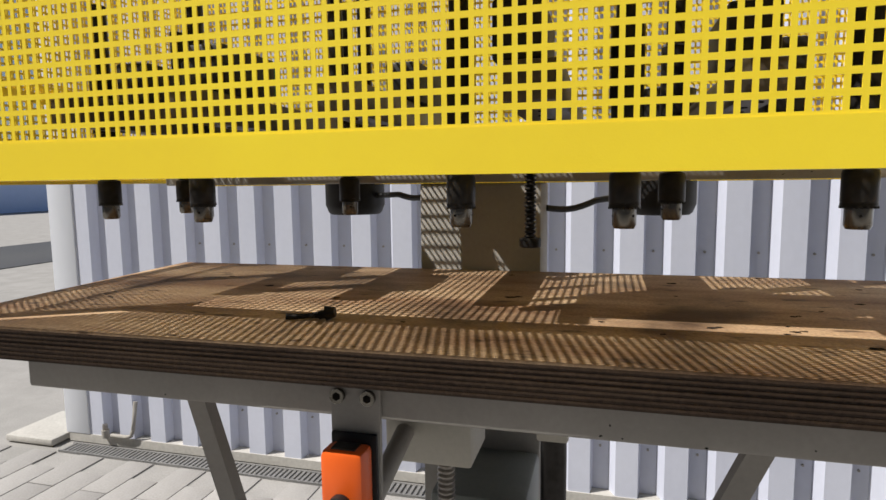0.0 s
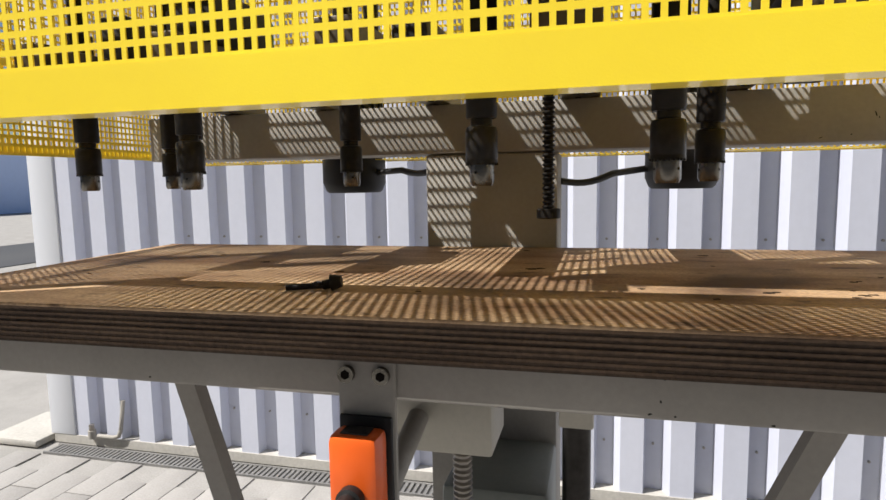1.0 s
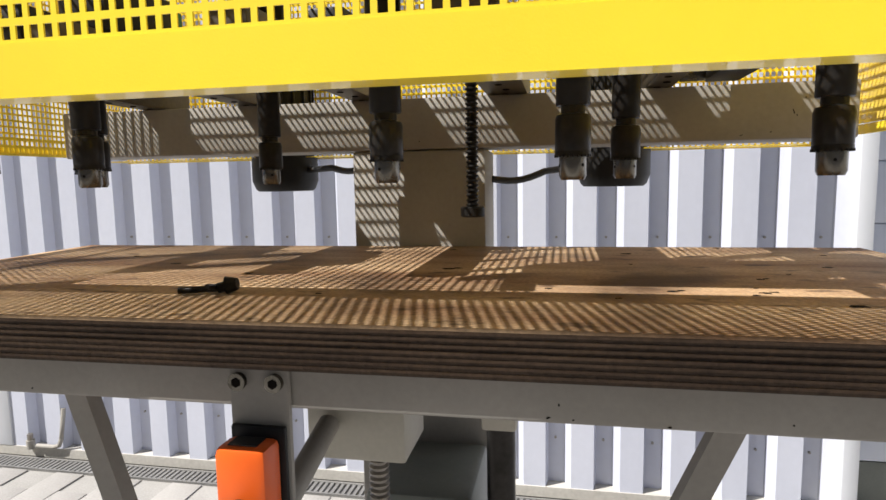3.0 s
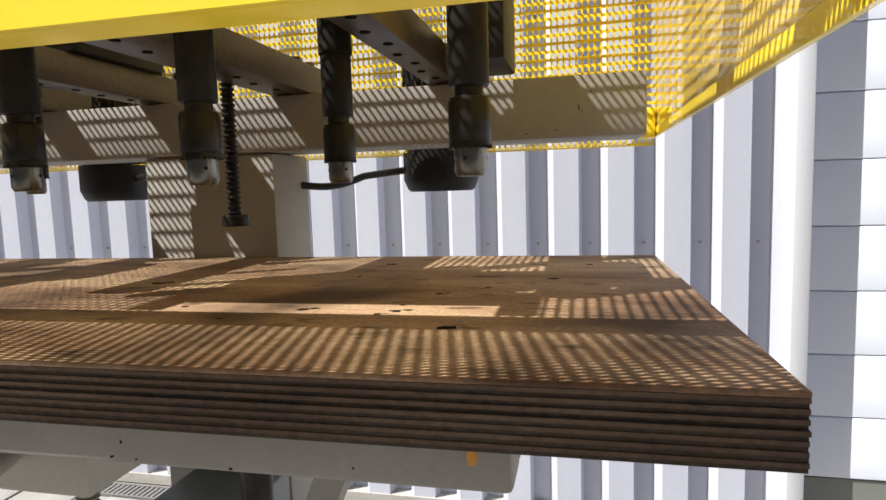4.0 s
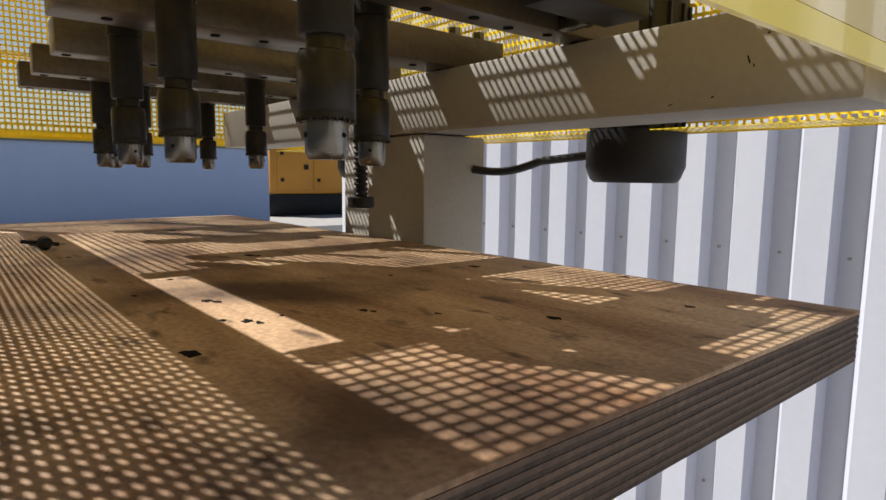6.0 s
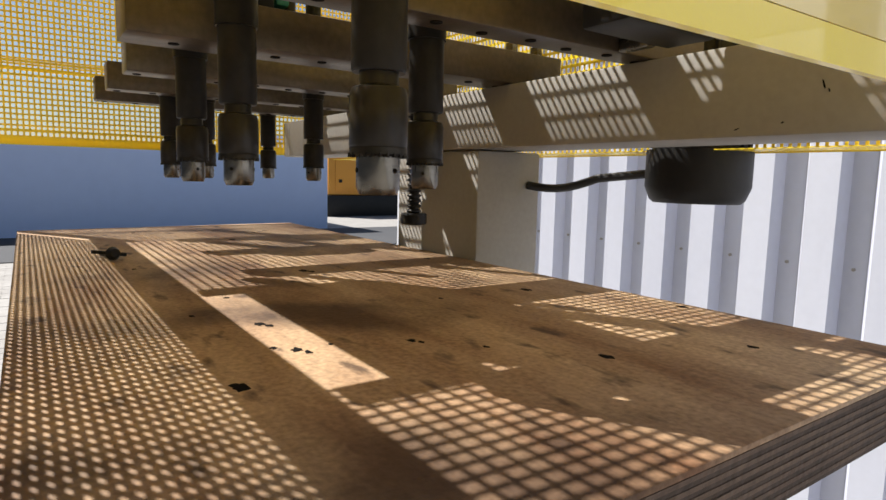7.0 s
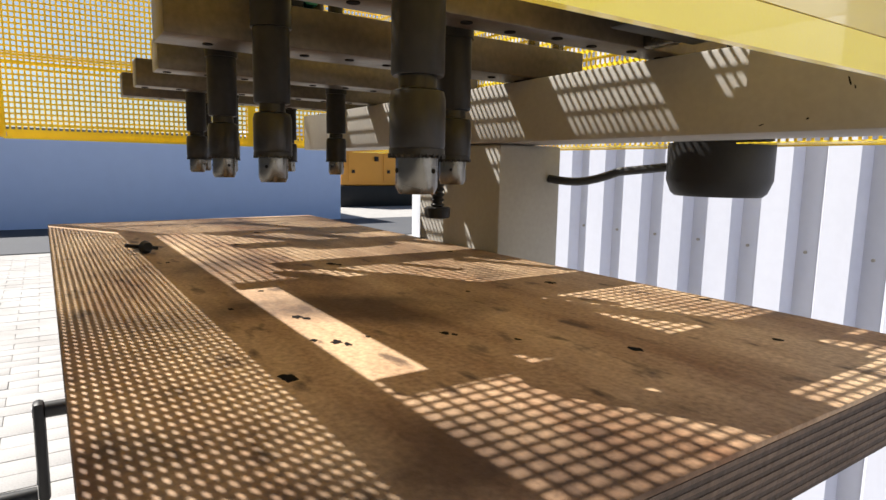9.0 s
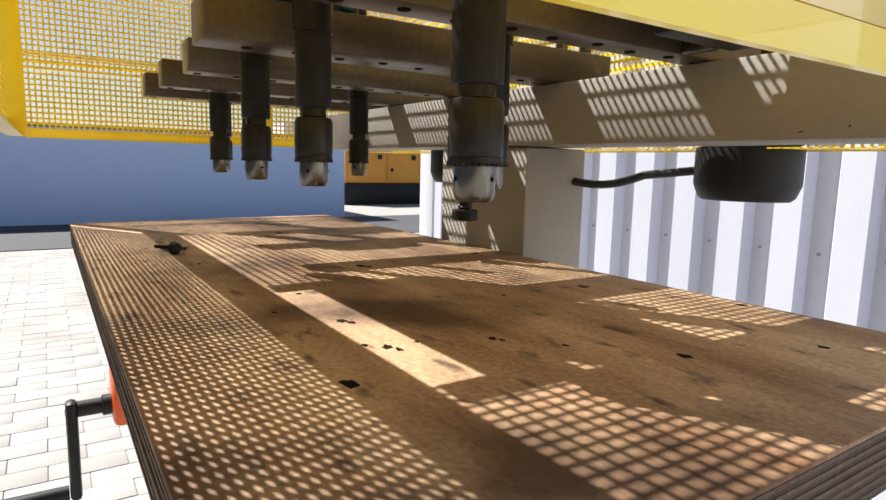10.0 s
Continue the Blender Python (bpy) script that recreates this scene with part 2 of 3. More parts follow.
def perforated(name, axis, level, u0, u1, v0, v1, parent, pu=0.0068, pv=0.009, hu=0.0044, hv=0.0057, skip=None, label=""):
    """A punched sheet 0.9 mm thick, square to `axis` at `level`; u, v are the other two axes in x, y, z order.
    skip: a rectangle (u0, u1, v0, v1) that is cut out."""
    t = 0.00045
    nu, nv = int((u1 - u0) / pu), int((v1 - v0) / pv)

    def lines(a0, a1, n, half):
        return np.repeat(a0 + (a1 - a0) * np.arange(n + 1) / n, 2) + np.tile((-half, half), n + 1)

    U, V = lines(u0, u1, nu, (pu - hu) / 2), lines(v0, v1, nv, (pv - hv) / 2)
    metal = (np.arange(len(U) - 1) % 2 == 0)[:, None] | (np.arange(len(V) - 1) % 2 == 0)[None, :]
    if skip:
        mu, mv = (U[1:] + U[:-1]) / 2, (V[1:] + V[:-1]) / 2
        metal &= ~(((mu > skip[0]) & (mu < skip[1]))[:, None] & ((mv > skip[2]) & (mv < skip[3]))[None, :])
    NV, layer = len(V), len(U) * len(V)
    o = [i for i in range(3) if i != axis]
    co = np.zeros((2, len(U), NV, 3))
    co[..., o[0]], co[..., o[1]] = U[None, :, None], V[None, None, :]
    co[0, ..., axis], co[1, ..., axis] = level - t, level + t
    i, j = np.nonzero(metal)
    k = i * NV + j
    quads = [np.stack((k, k + 1, k + NV + 1, k + NV), 1), np.stack((k, k + NV, k + NV + 1, k + 1), 1) + layer]
    pad = np.pad(metal, 1)
    for rim, first, second in ((~pad[:-2, 1:-1], 0, 1), (~pad[2:, 1:-1], NV + 1, NV), (~pad[1:-1, :-2], NV, 0), (~pad[1:-1, 2:], 1, NV + 1)):
        i, j = np.nonzero(metal & rim)
        k = i * NV + j
        quads.append(np.stack((k + first, k + second, k + second + layer, k + first + layer), 1))
    quads = np.concatenate(quads)
    used, index = np.unique(quads, return_inverse=True)
    me = bpy.data.meshes.new(name)
    me.from_pydata(co.reshape(-1, 3)[used].tolist(), [], index.reshape(-1, 4).tolist())
    me.materials.append(YELLOW)
    ob = new(name, me)
    ob.parent = parent
    if label:
        tagged(ob, label)
    return ob


T = 1.025            # tabletop height in its lowered position
G = 0.22             # ground level: the table stands 0.8 m above it

# ---- ground ----
g = bmesh.new()
bmesh.ops.create_grid(g, x_segments=2, y_segments=2, size=400)
ground = solid("ground", g, JOINT, "sandy joint bed under the paved yard", "ground", "structure")
ground.location.z = G - 0.0045

# dark strip laid where the far building shades the paving
road = solid("road", make_box(-8.7, -6.3, -40, 40, G - 0.004, G + 0.0042), GROUND_SHADE, "dark ground strip painted as the far building's shade", "road", "structure")

# ---- corrugated wall ----
WALL_Y, PITCH, DEPTH = 0.957, 0.129, 0.036
XL, XR = -1.636, 0.951
RIB = 0.517          # a rib's front edge that faces the sun


def corrugated_wall():
    bm = bmesh.new()
    pts, x = [], RIB - 17 * PITCH
    while x < XR:
        for dx, y in ((-0.018, DEPTH), (0.0, 0.0), (0.060, 0.0), (0.067, DEPTH)):
            if XL + 0.06 < x + dx < XR - 0.05:
                pts.append((x + dx, WALL_Y + y))
        x += PITCH
    pts.append((XR, WALL_Y))
    rows = []
    for z in (G + 0.03, 3.2):
        rows.append(([bm.verts.new((px_, py_, z)) for px_, py_ in pts], [bm.verts.new((px_, WALL_Y + 0.13, z)) for px_, py_ in pts]))
    (f0, b0), (f1, b1) = rows
    for i in range(len(pts) - 1):
        bm.faces.new((f0[i], f0[i + 1], f1[i + 1], f1[i]))
        bm.faces.new((b0[i + 1], b0[i], b1[i], b1[i + 1]))
        bm.faces.new((f1[i], f1[i + 1], b1[i + 1], b1[i]))
        bm.faces.new((f0[i + 1], f0[i], b0[i], b0[i + 1]))
    bm.faces.new((f0[0], f1[0], b1[0], b0[0]))
    bm.faces.new((f0[-1], b0[-1], b1[-1], f1[-1]))
    return solid("wall_north", bm, SHEET, "white corrugated metal wall with deep vertical ribs", "wall", "structure", smooth=None)


wall = corrugated_wall()
part("corner_trim", make_box(XL - 0.012, XL + 0.09, WALL_Y - 0.006, WALL_Y + 0.14, G + 0.03, 3.2, 0.003), SHEET_TRIM, wall, "flat white corner flashing")
part("end_trim", make_box(XR - 0.027, XR + 0.012, WALL_Y - 0.006, WALL_Y + 0.14, G + 0.03, 3.2, 0.003), SHEET_TRIM, wall, "flat white end flashing")
part("base_rail", make_box(XL, XR, WALL_Y - 0.004, WALL_Y + 0.12, G, G + 0.03), CONCRETE, wall, "pale concrete footing strip")
for k in range(-12, 4):
    for z in (G + 0.16, G + 0.72, G + 1.28):
        part("sheet_screw", rod(bmesh.new(), (RIB + k * PITCH - 0.042, WALL_Y + DEPTH - 0.005, z), (RIB + k * PITCH - 0.042, WALL_Y + DEPTH - 0.0005, z), 0.0036, 6), GREY_PAINT, wall)
# set-back panel wall beyond the end of the sheet
setback = solid("wall_setback", make_box(0.968, 9.0, 1.035, 1.28, G + 0.13, 3.6), PANEL_WALL, "white sandwich panel wall with fine horizontal joints", "wall", "structure")
part("plinth", make_box(0.968, 9.0, 1.031, 1.28, G, G + 0.127), GREY_DARK, setback, "dark grey wall plinth")
for k in range(18):
    z = G + 0.132 + k * 0.155
    part("panel", make_box(0.969, 9.0, 1.026, 1.0345, z, z + 0.152, 0.0015), PANEL_WALL, setback)

# ---- far building, generator ----
far = thing("far_building", (-8.7, 0, G), "long low pale building with a plain facade, coloured as in blue shade", "building")
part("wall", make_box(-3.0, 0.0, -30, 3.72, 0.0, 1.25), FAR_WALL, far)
part("roof", make_box(-3.1, 0.03, -30.1, 3.75, 1.251, 1.28), GREY_DARK, far, "grey flat roof edge")


def generator():
    g0 = thing("generator_set", (-12.0, 6.05, G), "orange canopy generator set on a dark steel base", "generator")
    part("base", make_box(-0.6, 0.6, -1.15, 1.15, 0, 0.45, 0.02), BLACK_PLASTIC, g0, "black steel fuel-tank base")
    part("canopy", make_box(-0.55, 0.55, -1.1, 1.1, 0.452, 1.56, 0.04), ORANGE_GEN, g0, "orange painted sheet-metal canopy")
    for y in (-0.95, -0.1):
        d = part("door", make_box(0.552, 0.568, y, y + 0.78, 0.55, 1.48, 0.005), ORANGE_GEN, g0)
        for dz in (0.72, 1.28):
            part("hinge", make_box(0.569, 0.60, y + 0.08, y + 0.14, dz, dz + 0.07), BLACK_PLASTIC, d)
        part("latch", make_box(0.569, 0.61, y + 0.62, y + 0.70, 0.98, 1.08), BLACK_PLASTIC, d)
    for k in range(5):
        part("vent_slat", make_box(0.57, 0.585, 0.76, 1.02, 0.7 + 0.09 * k, 0.74 + 0.09 * k), BLACK_PLASTIC, g0)
    return g0


generator()
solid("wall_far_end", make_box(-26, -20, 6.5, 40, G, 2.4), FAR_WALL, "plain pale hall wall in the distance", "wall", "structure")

# unseen wall, added to block skylight and ground bounce from the south
solid("sky_block_south", make_box(-18, 14, -5.7, -5.5, G, 7.0), CONCRETE, "unseen plain wall added to cut light from the south", "wall", "structure")

# ---- machine frame ----
machine = thing("drilling_machine", (0.075, 0, 0), "grey painted multi-spindle drilling machine frame on a floor base", "machine")
machine_at = Vector((0.075, 0, 0))


def mpart(name, bm, mat, label="", smooth=35, parent=None):
    bmesh.ops.translate(bm, verts=bm.verts, vec=-machine_at)
    return part(name, bm, mat, parent or machine, label, smooth)


mpart("column", make_box(0.0, 0.150, -0.004, 0.076, G + 0.05, 1.1305, 0.003), GREY_PAINT, "grey square steel column")
mpart("crossbeam", make_box(-0.370, 0.510, -0.006, 0.060, 1.1315, 1.1865, 0.002), GREY_PAINT, "grey steel crossbeam with sun spots")
mpart("base", make_box(-0.10, 0.25, -0.30, 0.16, G, G + 0.05, 0.006), GREY_DARK, "grey-green machine foot")
mpart("pedestal", make_box(0.045, 0.150, -0.13, -0.0055, G + 0.0505, 0.80, 0.006), GREY_DARK, "grey-green lower housing")
mpart("guide_rod", rod(bmesh.new(), (0.176, -0.115, G + 0.0505), (0.176, -0.115, 0.90), 0.0135), GUN_STEEL, "brown steel guide rod")

BARS = [(0.314, 0.340, -0.285), (0.152, 0.195, -0.306), (0.000, 0.030, -0.285), (-0.137, -0.111, -0.285), (-0.262, -0.236, -0.285)]
for x0, x1, yf in BARS:
    bar = mpart("spindle_bar", make_box(x0, x1, yf, 0.055, 1.187, 1.215, 0.0012), STEEL_BAR, "rust-flecked bright steel bar with drilled holes")
    # flat dark discs paint the shade inside the bolt holes
    for k in range(9):
        y = -0.275 + 0.034 * k
        mpart("bolt_hole", rod(bmesh.new(), ((x0 + x1) / 2 + (0.002 if k % 2 else -0.002), y, 1.1864), ((x0 + x1) / 2 + (0.002 if k % 2 else -0.002), y, 1.1874), 0.0035, 14), DARK, parent=bar)
    for k in range(2):
        mpart("clamp_bolt", rod(bmesh.new(), ((x0 + x1) / 2, 0.012 + 0.03 * k, 1.2155), ((x0 + x1) / 2, 0.012 + 0.03 * k, 1.226), 0.006, 6), CHROME, parent=bar)


# ---- spindles ----
def spindle_meshes():
    return (
        ("quill", mesh_of("quill", lathe([(0.0104, 0.0475), (0.0110, 0.0485), (0.0110, 0.0918)]), BLACK_STEEL, 35), "black round spindle quill"),
        ("drive_sleeve", mesh_of("drive_sleeve", lathe([(0.0122, 0.0919), (0.0122, 0.150), (0.0085, 0.152), (0.0085, 0.225)], 24), BLACK_STEEL, 35), "black upper spindle sleeve"),
        ("neck", mesh_of("neck", lathe([(0.0078, 0.0425), (0.0078, 0.0475)]), GUN_STEEL, 35), ""),
        ("chuck_body", mesh_of("chuck_body", lathe([(0.0112, 0.0185), (0.0116, 0.0195), (0.0116, 0.0385), (0.0108, 0.0415), (0.0078, 0.0425)]), GUN_STEEL, 35), "dark steel drill chuck body"),
        ("toothed_ring", None, "knurled steel chuck ring"),
        ("chuck_nose", mesh_of("chuck_nose", lathe([(0.0035, 0.0), (0.0075, 0.0), (0.0088, 0.0028), (0.0088, 0.0152)]), CHROME, 35), "bright steel chuck nose with key hole"),
    )


SPINDLE = spindle_meshes()


def toothed_ring():
    bm = lathe([(0.0105, 0.0150), (0.0116, 0.0158), (0.0116, 0.0185)], 32)
    for k in range(24):
        a = 2 * math.pi * k / 24
        beam_between(bm, (0.0112 * math.cos(a), 0.0112 * math.sin(a), 0.0146), (0.0112 * math.cos(a), 0.0112 * math.sin(a), 0.0164), 0.0011, 0.0011)
    return mesh_of("toothed_ring", bm, GUN_STEEL, 35)


RING = toothed_ring()
# dark disc painted as the shaded key hole
KEYHOLE = mesh_of("key_hole", rod(bmesh.new(), (0.0083, 0, 0.0095), (0.00905, 0, 0.0095), 0.0010, 14), DARK, 35)


def drill_spindle(x, y, z, turn, first=[]):
    if first:
        return copy_thing(first[0], pose(x, y, z, 0, 0, turn))
    s = thing("drill_spindle", (x, y, z), "black drill spindle with an empty keyed chuck", "drill chuck", "spindles under the bars")
    s.rotation_euler = (0, 0, radians(turn))
    for n, me, lab in SPINDLE:
        ob = new(n, me or RING)
        ob.parent = s
        if lab:
            tagged(ob, lab)
        if n == "chuck_nose":
            for k in range(3):
                h = new("key_hole", KEYHOLE)
                h.parent = ob
                h.rotation_euler = (0, 0, radians(120 * k))
    first.append(s)
    return s


SPINDLES = [(0.3950, -0.2430, 20), (0.2810, -0.1480, 200), (0.2380, -0.2530, 75), (0.1120, -0.2520, 10), (-0.0590, -0.0830, 300),
            (-0.1540, -0.2180, 40), (-0.3000, -0.1790, 130), (-0.2990, -0.0560, 260), (-0.1860, -0.1720, 90)]
for x, y, a in SPINDLES:
    drill_spindle(x, y, 1.0965, a)

# ---- depth-stop screw ----
stop = thing("depth_stop", (0.1455, -0.072, 1.0615), "threaded depth-stop rod with a flat round foot", "threaded rod")
part("foot", lathe([(0.0105, 0.0), (0.0118, 0.001), (0.0118, 0.009), (0.0105, 0.010)]), BLACK_STEEL, stop, "blackened steel foot")


def threaded(r, z0, z1, pitch):
    prof, z = [], z0
    while z < z1:
        prof += [(r * 0.72, z), (r, z + pitch * 0.32), (r, z + pitch * 0.5), (r * 0.72, z + pitch * 0.82)]
        z += pitch
    return lathe(prof, 18)


part("rod", threaded(0.0064, 0.010, 0.1255, 0.0046), GUN_STEEL, stop, "oily threaded steel rod")


def threaded_at(x, y, r, z0, z1, pitch):
    bm = threaded(r, z0, z1, pitch)
    bmesh.ops.translate(bm, verts=bm.verts, vec=(x, y, 0))
    return bm


# ---- motors ----
def motor(x, y, first=[]):
    if first:
        return copy_thing(first[0], pose(x, y, 1.0865))
    m = thing("motor", (x, y, 1.0865), "black electric motor hanging behind the crossbeam", "motor", "motors behind the beam")
    part("fan_cover", lathe([(0.036, 0.0), (0.0395, 0.003), (0.0438, 0.014), (0.0438, 0.046)], 40), BLACK_PLASTIC, m, "black plastic fan cover")
    part("body", lathe([(0.039, 0.0465), (0.039, 0.16)], 32), BLACK_PLASTIC, m)
    for k in range(16):
        a = 2 * math.pi * k / 16
        c, s_ = math.cos(a), math.sin(a)
        part("cooling_rib", beam_between(bmesh.new(), (0.040 * c, 0.040 * s_, 0.048), (0.040 * c, 0.040 * s_, 0.15), 0.003, 0.003), BLACK_PLASTIC, m)
    first.append(m)
    return m


motor(0.294, 0.128)
motor(-0.139, 0.118)
for px0, px1 in (((0.150, 0.06, 1.098), (0.254, 0.118, 1.112)), ((0.0, 0.06, 1.118), (-0.100, 0.105, 1.114))):
    a, b = Vector(px0), Vector(px1)
    pts = [a.lerp(b, k / 12) + Vector((0, 0, -0.006 * math.sin(math.pi * min(1, k / 7)))) for k in range(13)]
    solid("power_cable", tube(pts, 0.0042), RUBBER, "black power cable from the column to a motor", "cable")

# ---- guard ----
GX0, GX1, GY0, GY1, GZ0, GZ1 = -0.405, 0.531, -0.4323, 0.150, 1.1365, 1.420
FZ = 1.347           # top of the punched field in the front panel
guard = thing("machine_guard", (0, 0, 0), "yellow perforated sheet-metal safety guard round the spindles", "guard")
perforated("front_panel", 1, GY0, GX0 + 0.02, GX1 - 0.02, GZ0 + 0.0230, FZ, guard, pu=0.0070, pv=0.0089, hu=0.0043, hv=0.0057)
part("bottom_rail", make_box(GX0, GX1, GY0 - 0.001, GY0 + 0.0015, GZ0, GZ0 + 0.0230), YELLOW, guard)
part("bottom_lip", make_box(GX0, GX1, GY0 + 0.0018, GY0 + 0.016, GZ0, GZ0 + 0.0015), YELLOW, guard)
part("top_rail", make_box(GX0, GX1, GY0 - 0.001, GY0 + 0.0015, FZ, GZ1), YELLOW, guard)
SIDE_Y = 0.146       # back edge of the solid right-hand plate
perforated("side_panel", 0, GX0, GY0 + 0.02, GY1, GZ0 + 0.010, GZ1, guard, pv=0.0072, hv=0.0047)
part("side_plate", make_box(GX1 - 0.001, GX1 + 0.001, GY0 + 0.0225, SIDE_Y, GZ0 + 0.0105, GZ1), YELLOW_GLOSS, guard, "solid glossy yellow side plate")
for x, back in ((GX0, GY1), (GX1, SIDE_Y)):
    part("side_post", make_box(x - 0.0015, x + 0.0015, GY0 - 0.001, GY0 + 0.022, GZ0, GZ1), YELLOW, guard)
    part("side_rail", make_box(x - 0.0013, x + 0.0013, GY0 + 0.0225, back, GZ0, GZ0 + 0.010), YELLOW, guard)
perforated("back_panel", 1, GY1, GX0, GX1, 1.1315, GZ1, guard)
perforated("back_lip", 2, 1.1312, GX0, GX1 - 0.03, GY1 - 0.05, GY1, guard)
perforated("top_panel", 2, GZ1, GX0, GX1, GY0, GY1, guard, pu=0.00725, pv=0.00775, hu=0.0051, hv=0.0058, skip=(-0.061, 0.136, GY0 + 0.003, -0.364))
# unseen strap, set to cast the dark band on the board's right end
part("top_strap", make_box(0.150, GX1 - 0.002, -0.342, -0.302, GZ1 + 0.001, GZ1 + 0.003), YELLOW, guard, "unseen yellow strap added across the guard's top to shade the board")
part("opening_rim", make_box(0.136, 0.156, GY0 + 0.003, -0.364, GZ1 + 0.001, GZ1 + 0.004), YELLOW, guard, "folded rim of the opening")
part("opening_rim", make_box(-0.084, -0.061, GY0 + 0.003, -0.364, GZ1 + 0.001, GZ1 + 0.004), YELLOW, guard, "folded rim of the opening")
part("solid_corner", make_box(GX1 - 0.016, GX1 - 0.0018, SIDE_Y - 0.045, SIDE_Y + 0.001, GZ0 - 0.001, GZ0 + 0.03, 0.001), YELLOW, guard, "folded yellow corner plate")
perforated("stiffener", 0, GX0 + 0.003, GY0 + 0.02, GY1, 1.228, 1.246, guard)
perforated("bottom_return", 0, GX0 + 0.006, GY0 + 0.02, GY1, GZ0, GZ0 + 0.018, guard)
part("cross_strap", make_box(GX0 + 0.0035, GX0 + 0.0055, -0.260, -0.168, 1.227, 1.236), YELLOW, guard, "yellow angle strap")
part("hinge_strap", make_box(GX0 + 0.0035, GX0 + 0.0055, -0.089, -0.077, GZ0 + 0.004, 1.255), YELLOW, guard, "yellow upright strap")
# unseen plate and block, shaped to cast the board's dark areas
mpart("shade_plate", make_box(-0.0535, 0.1430, -0.402, -0.294, 1.412, 1.418, 0.002), GREY_PAINT, "unseen grey plate added to shade the board")
mpart("shade_block", make_box(0.003, 0.160, -0.350, -0.262, 1.310, 1.4115, 0.004), GREY_PAINT, "unseen grey block added above the spindles to shade the board")
# posts added so that the shading block doesn't float
for x, y in ((0.015, -0.27), (0.164, -0.195), (0.015, -0.21)):
    mpart("support_post", rod(bmesh.new(), (x, max(y, -0.275), 1.2152), (x, max(y, -0.275), 1.3105), 0.006), GUN_STEEL)
for bx, by in ((0.164, -0.255), (0.324, -0.20), (-0.124, -0.20), (-0.249, -0.15)):
    blk = mpart("spindle_drive", make_box(bx - 0.018, bx + 0.018, by - 0.045, by + 0.045, 1.2155, 1.258, 0.003), BLACK_PLASTIC, "black spindle drive block")
    mpart("terminal_cover", make_box(bx - 0.016, bx + 0.016, by + 0.046, by + 0.056, 1.221, 1.252, 0.002), GREEN, "green terminal cover", parent=blk)
# added block, sized by the shadow it casts on beam and column
mpart("beam_shade_block", make_box(0.001, 0.037, -0.120, -0.008, 1.2155, 1.256, 0.003), BLACK_PLASTIC, "black block added on a spindle bar to shade the beam")
brk = mpart("end_bracket", make_box(0.3405, 0.3635, -0.040, -0.032, 1.187, 1.226, 0.001), CHROME, "bright steel bracket on the beam")
mpart("bracket_hole", rod(bmesh.new(), (0.352, -0.0406, 1.209), (0.352, -0.0394, 1.209), 0.005, 14), DARK, parent=brk)
mpart("buffer", make_box(0.3640, 0.398, -0.100, -0.022, 1.1870, 1.260, 0.003), BLACK_PLASTIC, "black rubber buffer block")

# ---- table ----
TX0, TX1, TY0, TY1 = -0.346, 0.517, -0.371, 0.0
table = thing("work_table", (0.085, -0.19, T), "thick worn plywood work table on a grey steel subframe", "table")
table_at = Vector((0.085, -0.19, T))


def tpart(name, bm, mat, label="", parent=None, smooth=35):
    bmesh.ops.translate(bm, verts=bm.verts, vec=-table_at)
    return part(name, bm, mat, parent or table, label, smooth)


def skew(bm):
    """Slants the board's ends to fit the camera's view."""
    for v in bm.verts:
        if v.co.x > 0.3:
            v.co.x += 0.005 * (-v.co.y / 0.368)
        if v.co.x < -0.2:
            v.co.x += 0.028 * (-v.co.y / 0.368)
    return bm


NPLY, THICK = 14, 0.0268
rng = random.Random(5)
board = tpart("tabletop", skew(make_box(TX0, TX1, TY0, TY1 - 0.006, T - 0.0022, T, 0.0005)), BOARD, "oily brown plywood face with drill marks")
for k in range(NPLY):
    z1 = T - 0.0024 - k * (THICK - 0.0024) / NPLY
    z0 = z1 - (THICK - 0.0024) / NPLY + 0.0001
    i = 0.0006 * rng.random() + (0.0007 if k % 2 else 0)
    tpart("ply", skew(make_box(TX0 + i, TX1 - 0.35 * i, TY0 + i, TY1 - 0.006 - i, z0, z1)), PLY_DARK if k % 2 else PLY_LIGHT, parent=board)
tpart("front_rail", make_box(-0.262, 0.424, -0.325, -0.295, 0.9585, 0.9980, 0.003), GREY_PAINT, "grey painted steel rail")
tpart("back_rail", make_box(-0.262, 0.424, -0.055, -0.025, 0.9585, 0.9980, 0.003), GREY_PAINT)
for x in (-0.262, 0.394):
    tpart("side_rail", make_box(x, x + 0.03, -0.2945, -0.0555, 0.9585, 0.9980, 0.003), GREY_PAINT)
plate = tpart("mounting_plate", make_box(0.0295, 0.069, -0.3305, -0.3255, 0.868, 0.9970, 0.002), GREY_PAINT, "grey mounting plate with two socket screws")
for x in (0.0365, 0.0605):
    tpart("socket_screw", rod(bmesh.new(), (x, -0.3345, 0.9775), (x, -0.3306, 0.9775), 0.0056, 20), CHROME, "bright socket-head screw", plate)
    tpart("socket", rod(bmesh.new(), (x, -0.3349, 0.9775), (x, -0.3346, 0.9775), 0.0032, 6), DARK, "", plate)
for x0, x1 in ((-0.117, -0.012), (0.3330, 0.180)):
    tpart("strut", beam_between(bmesh.new(), (x0, -0.29, 0.9583), (x1, -0.285, 0.60), 0.0135, 0.016), GREY_PAINT, "grey diagonal steel strut")
tpart("lower_yoke", make_box(0.0, 0.17, -0.295, -0.10, 0.575, 0.60, 0.003), GREY_PAINT, "grey lower yoke")
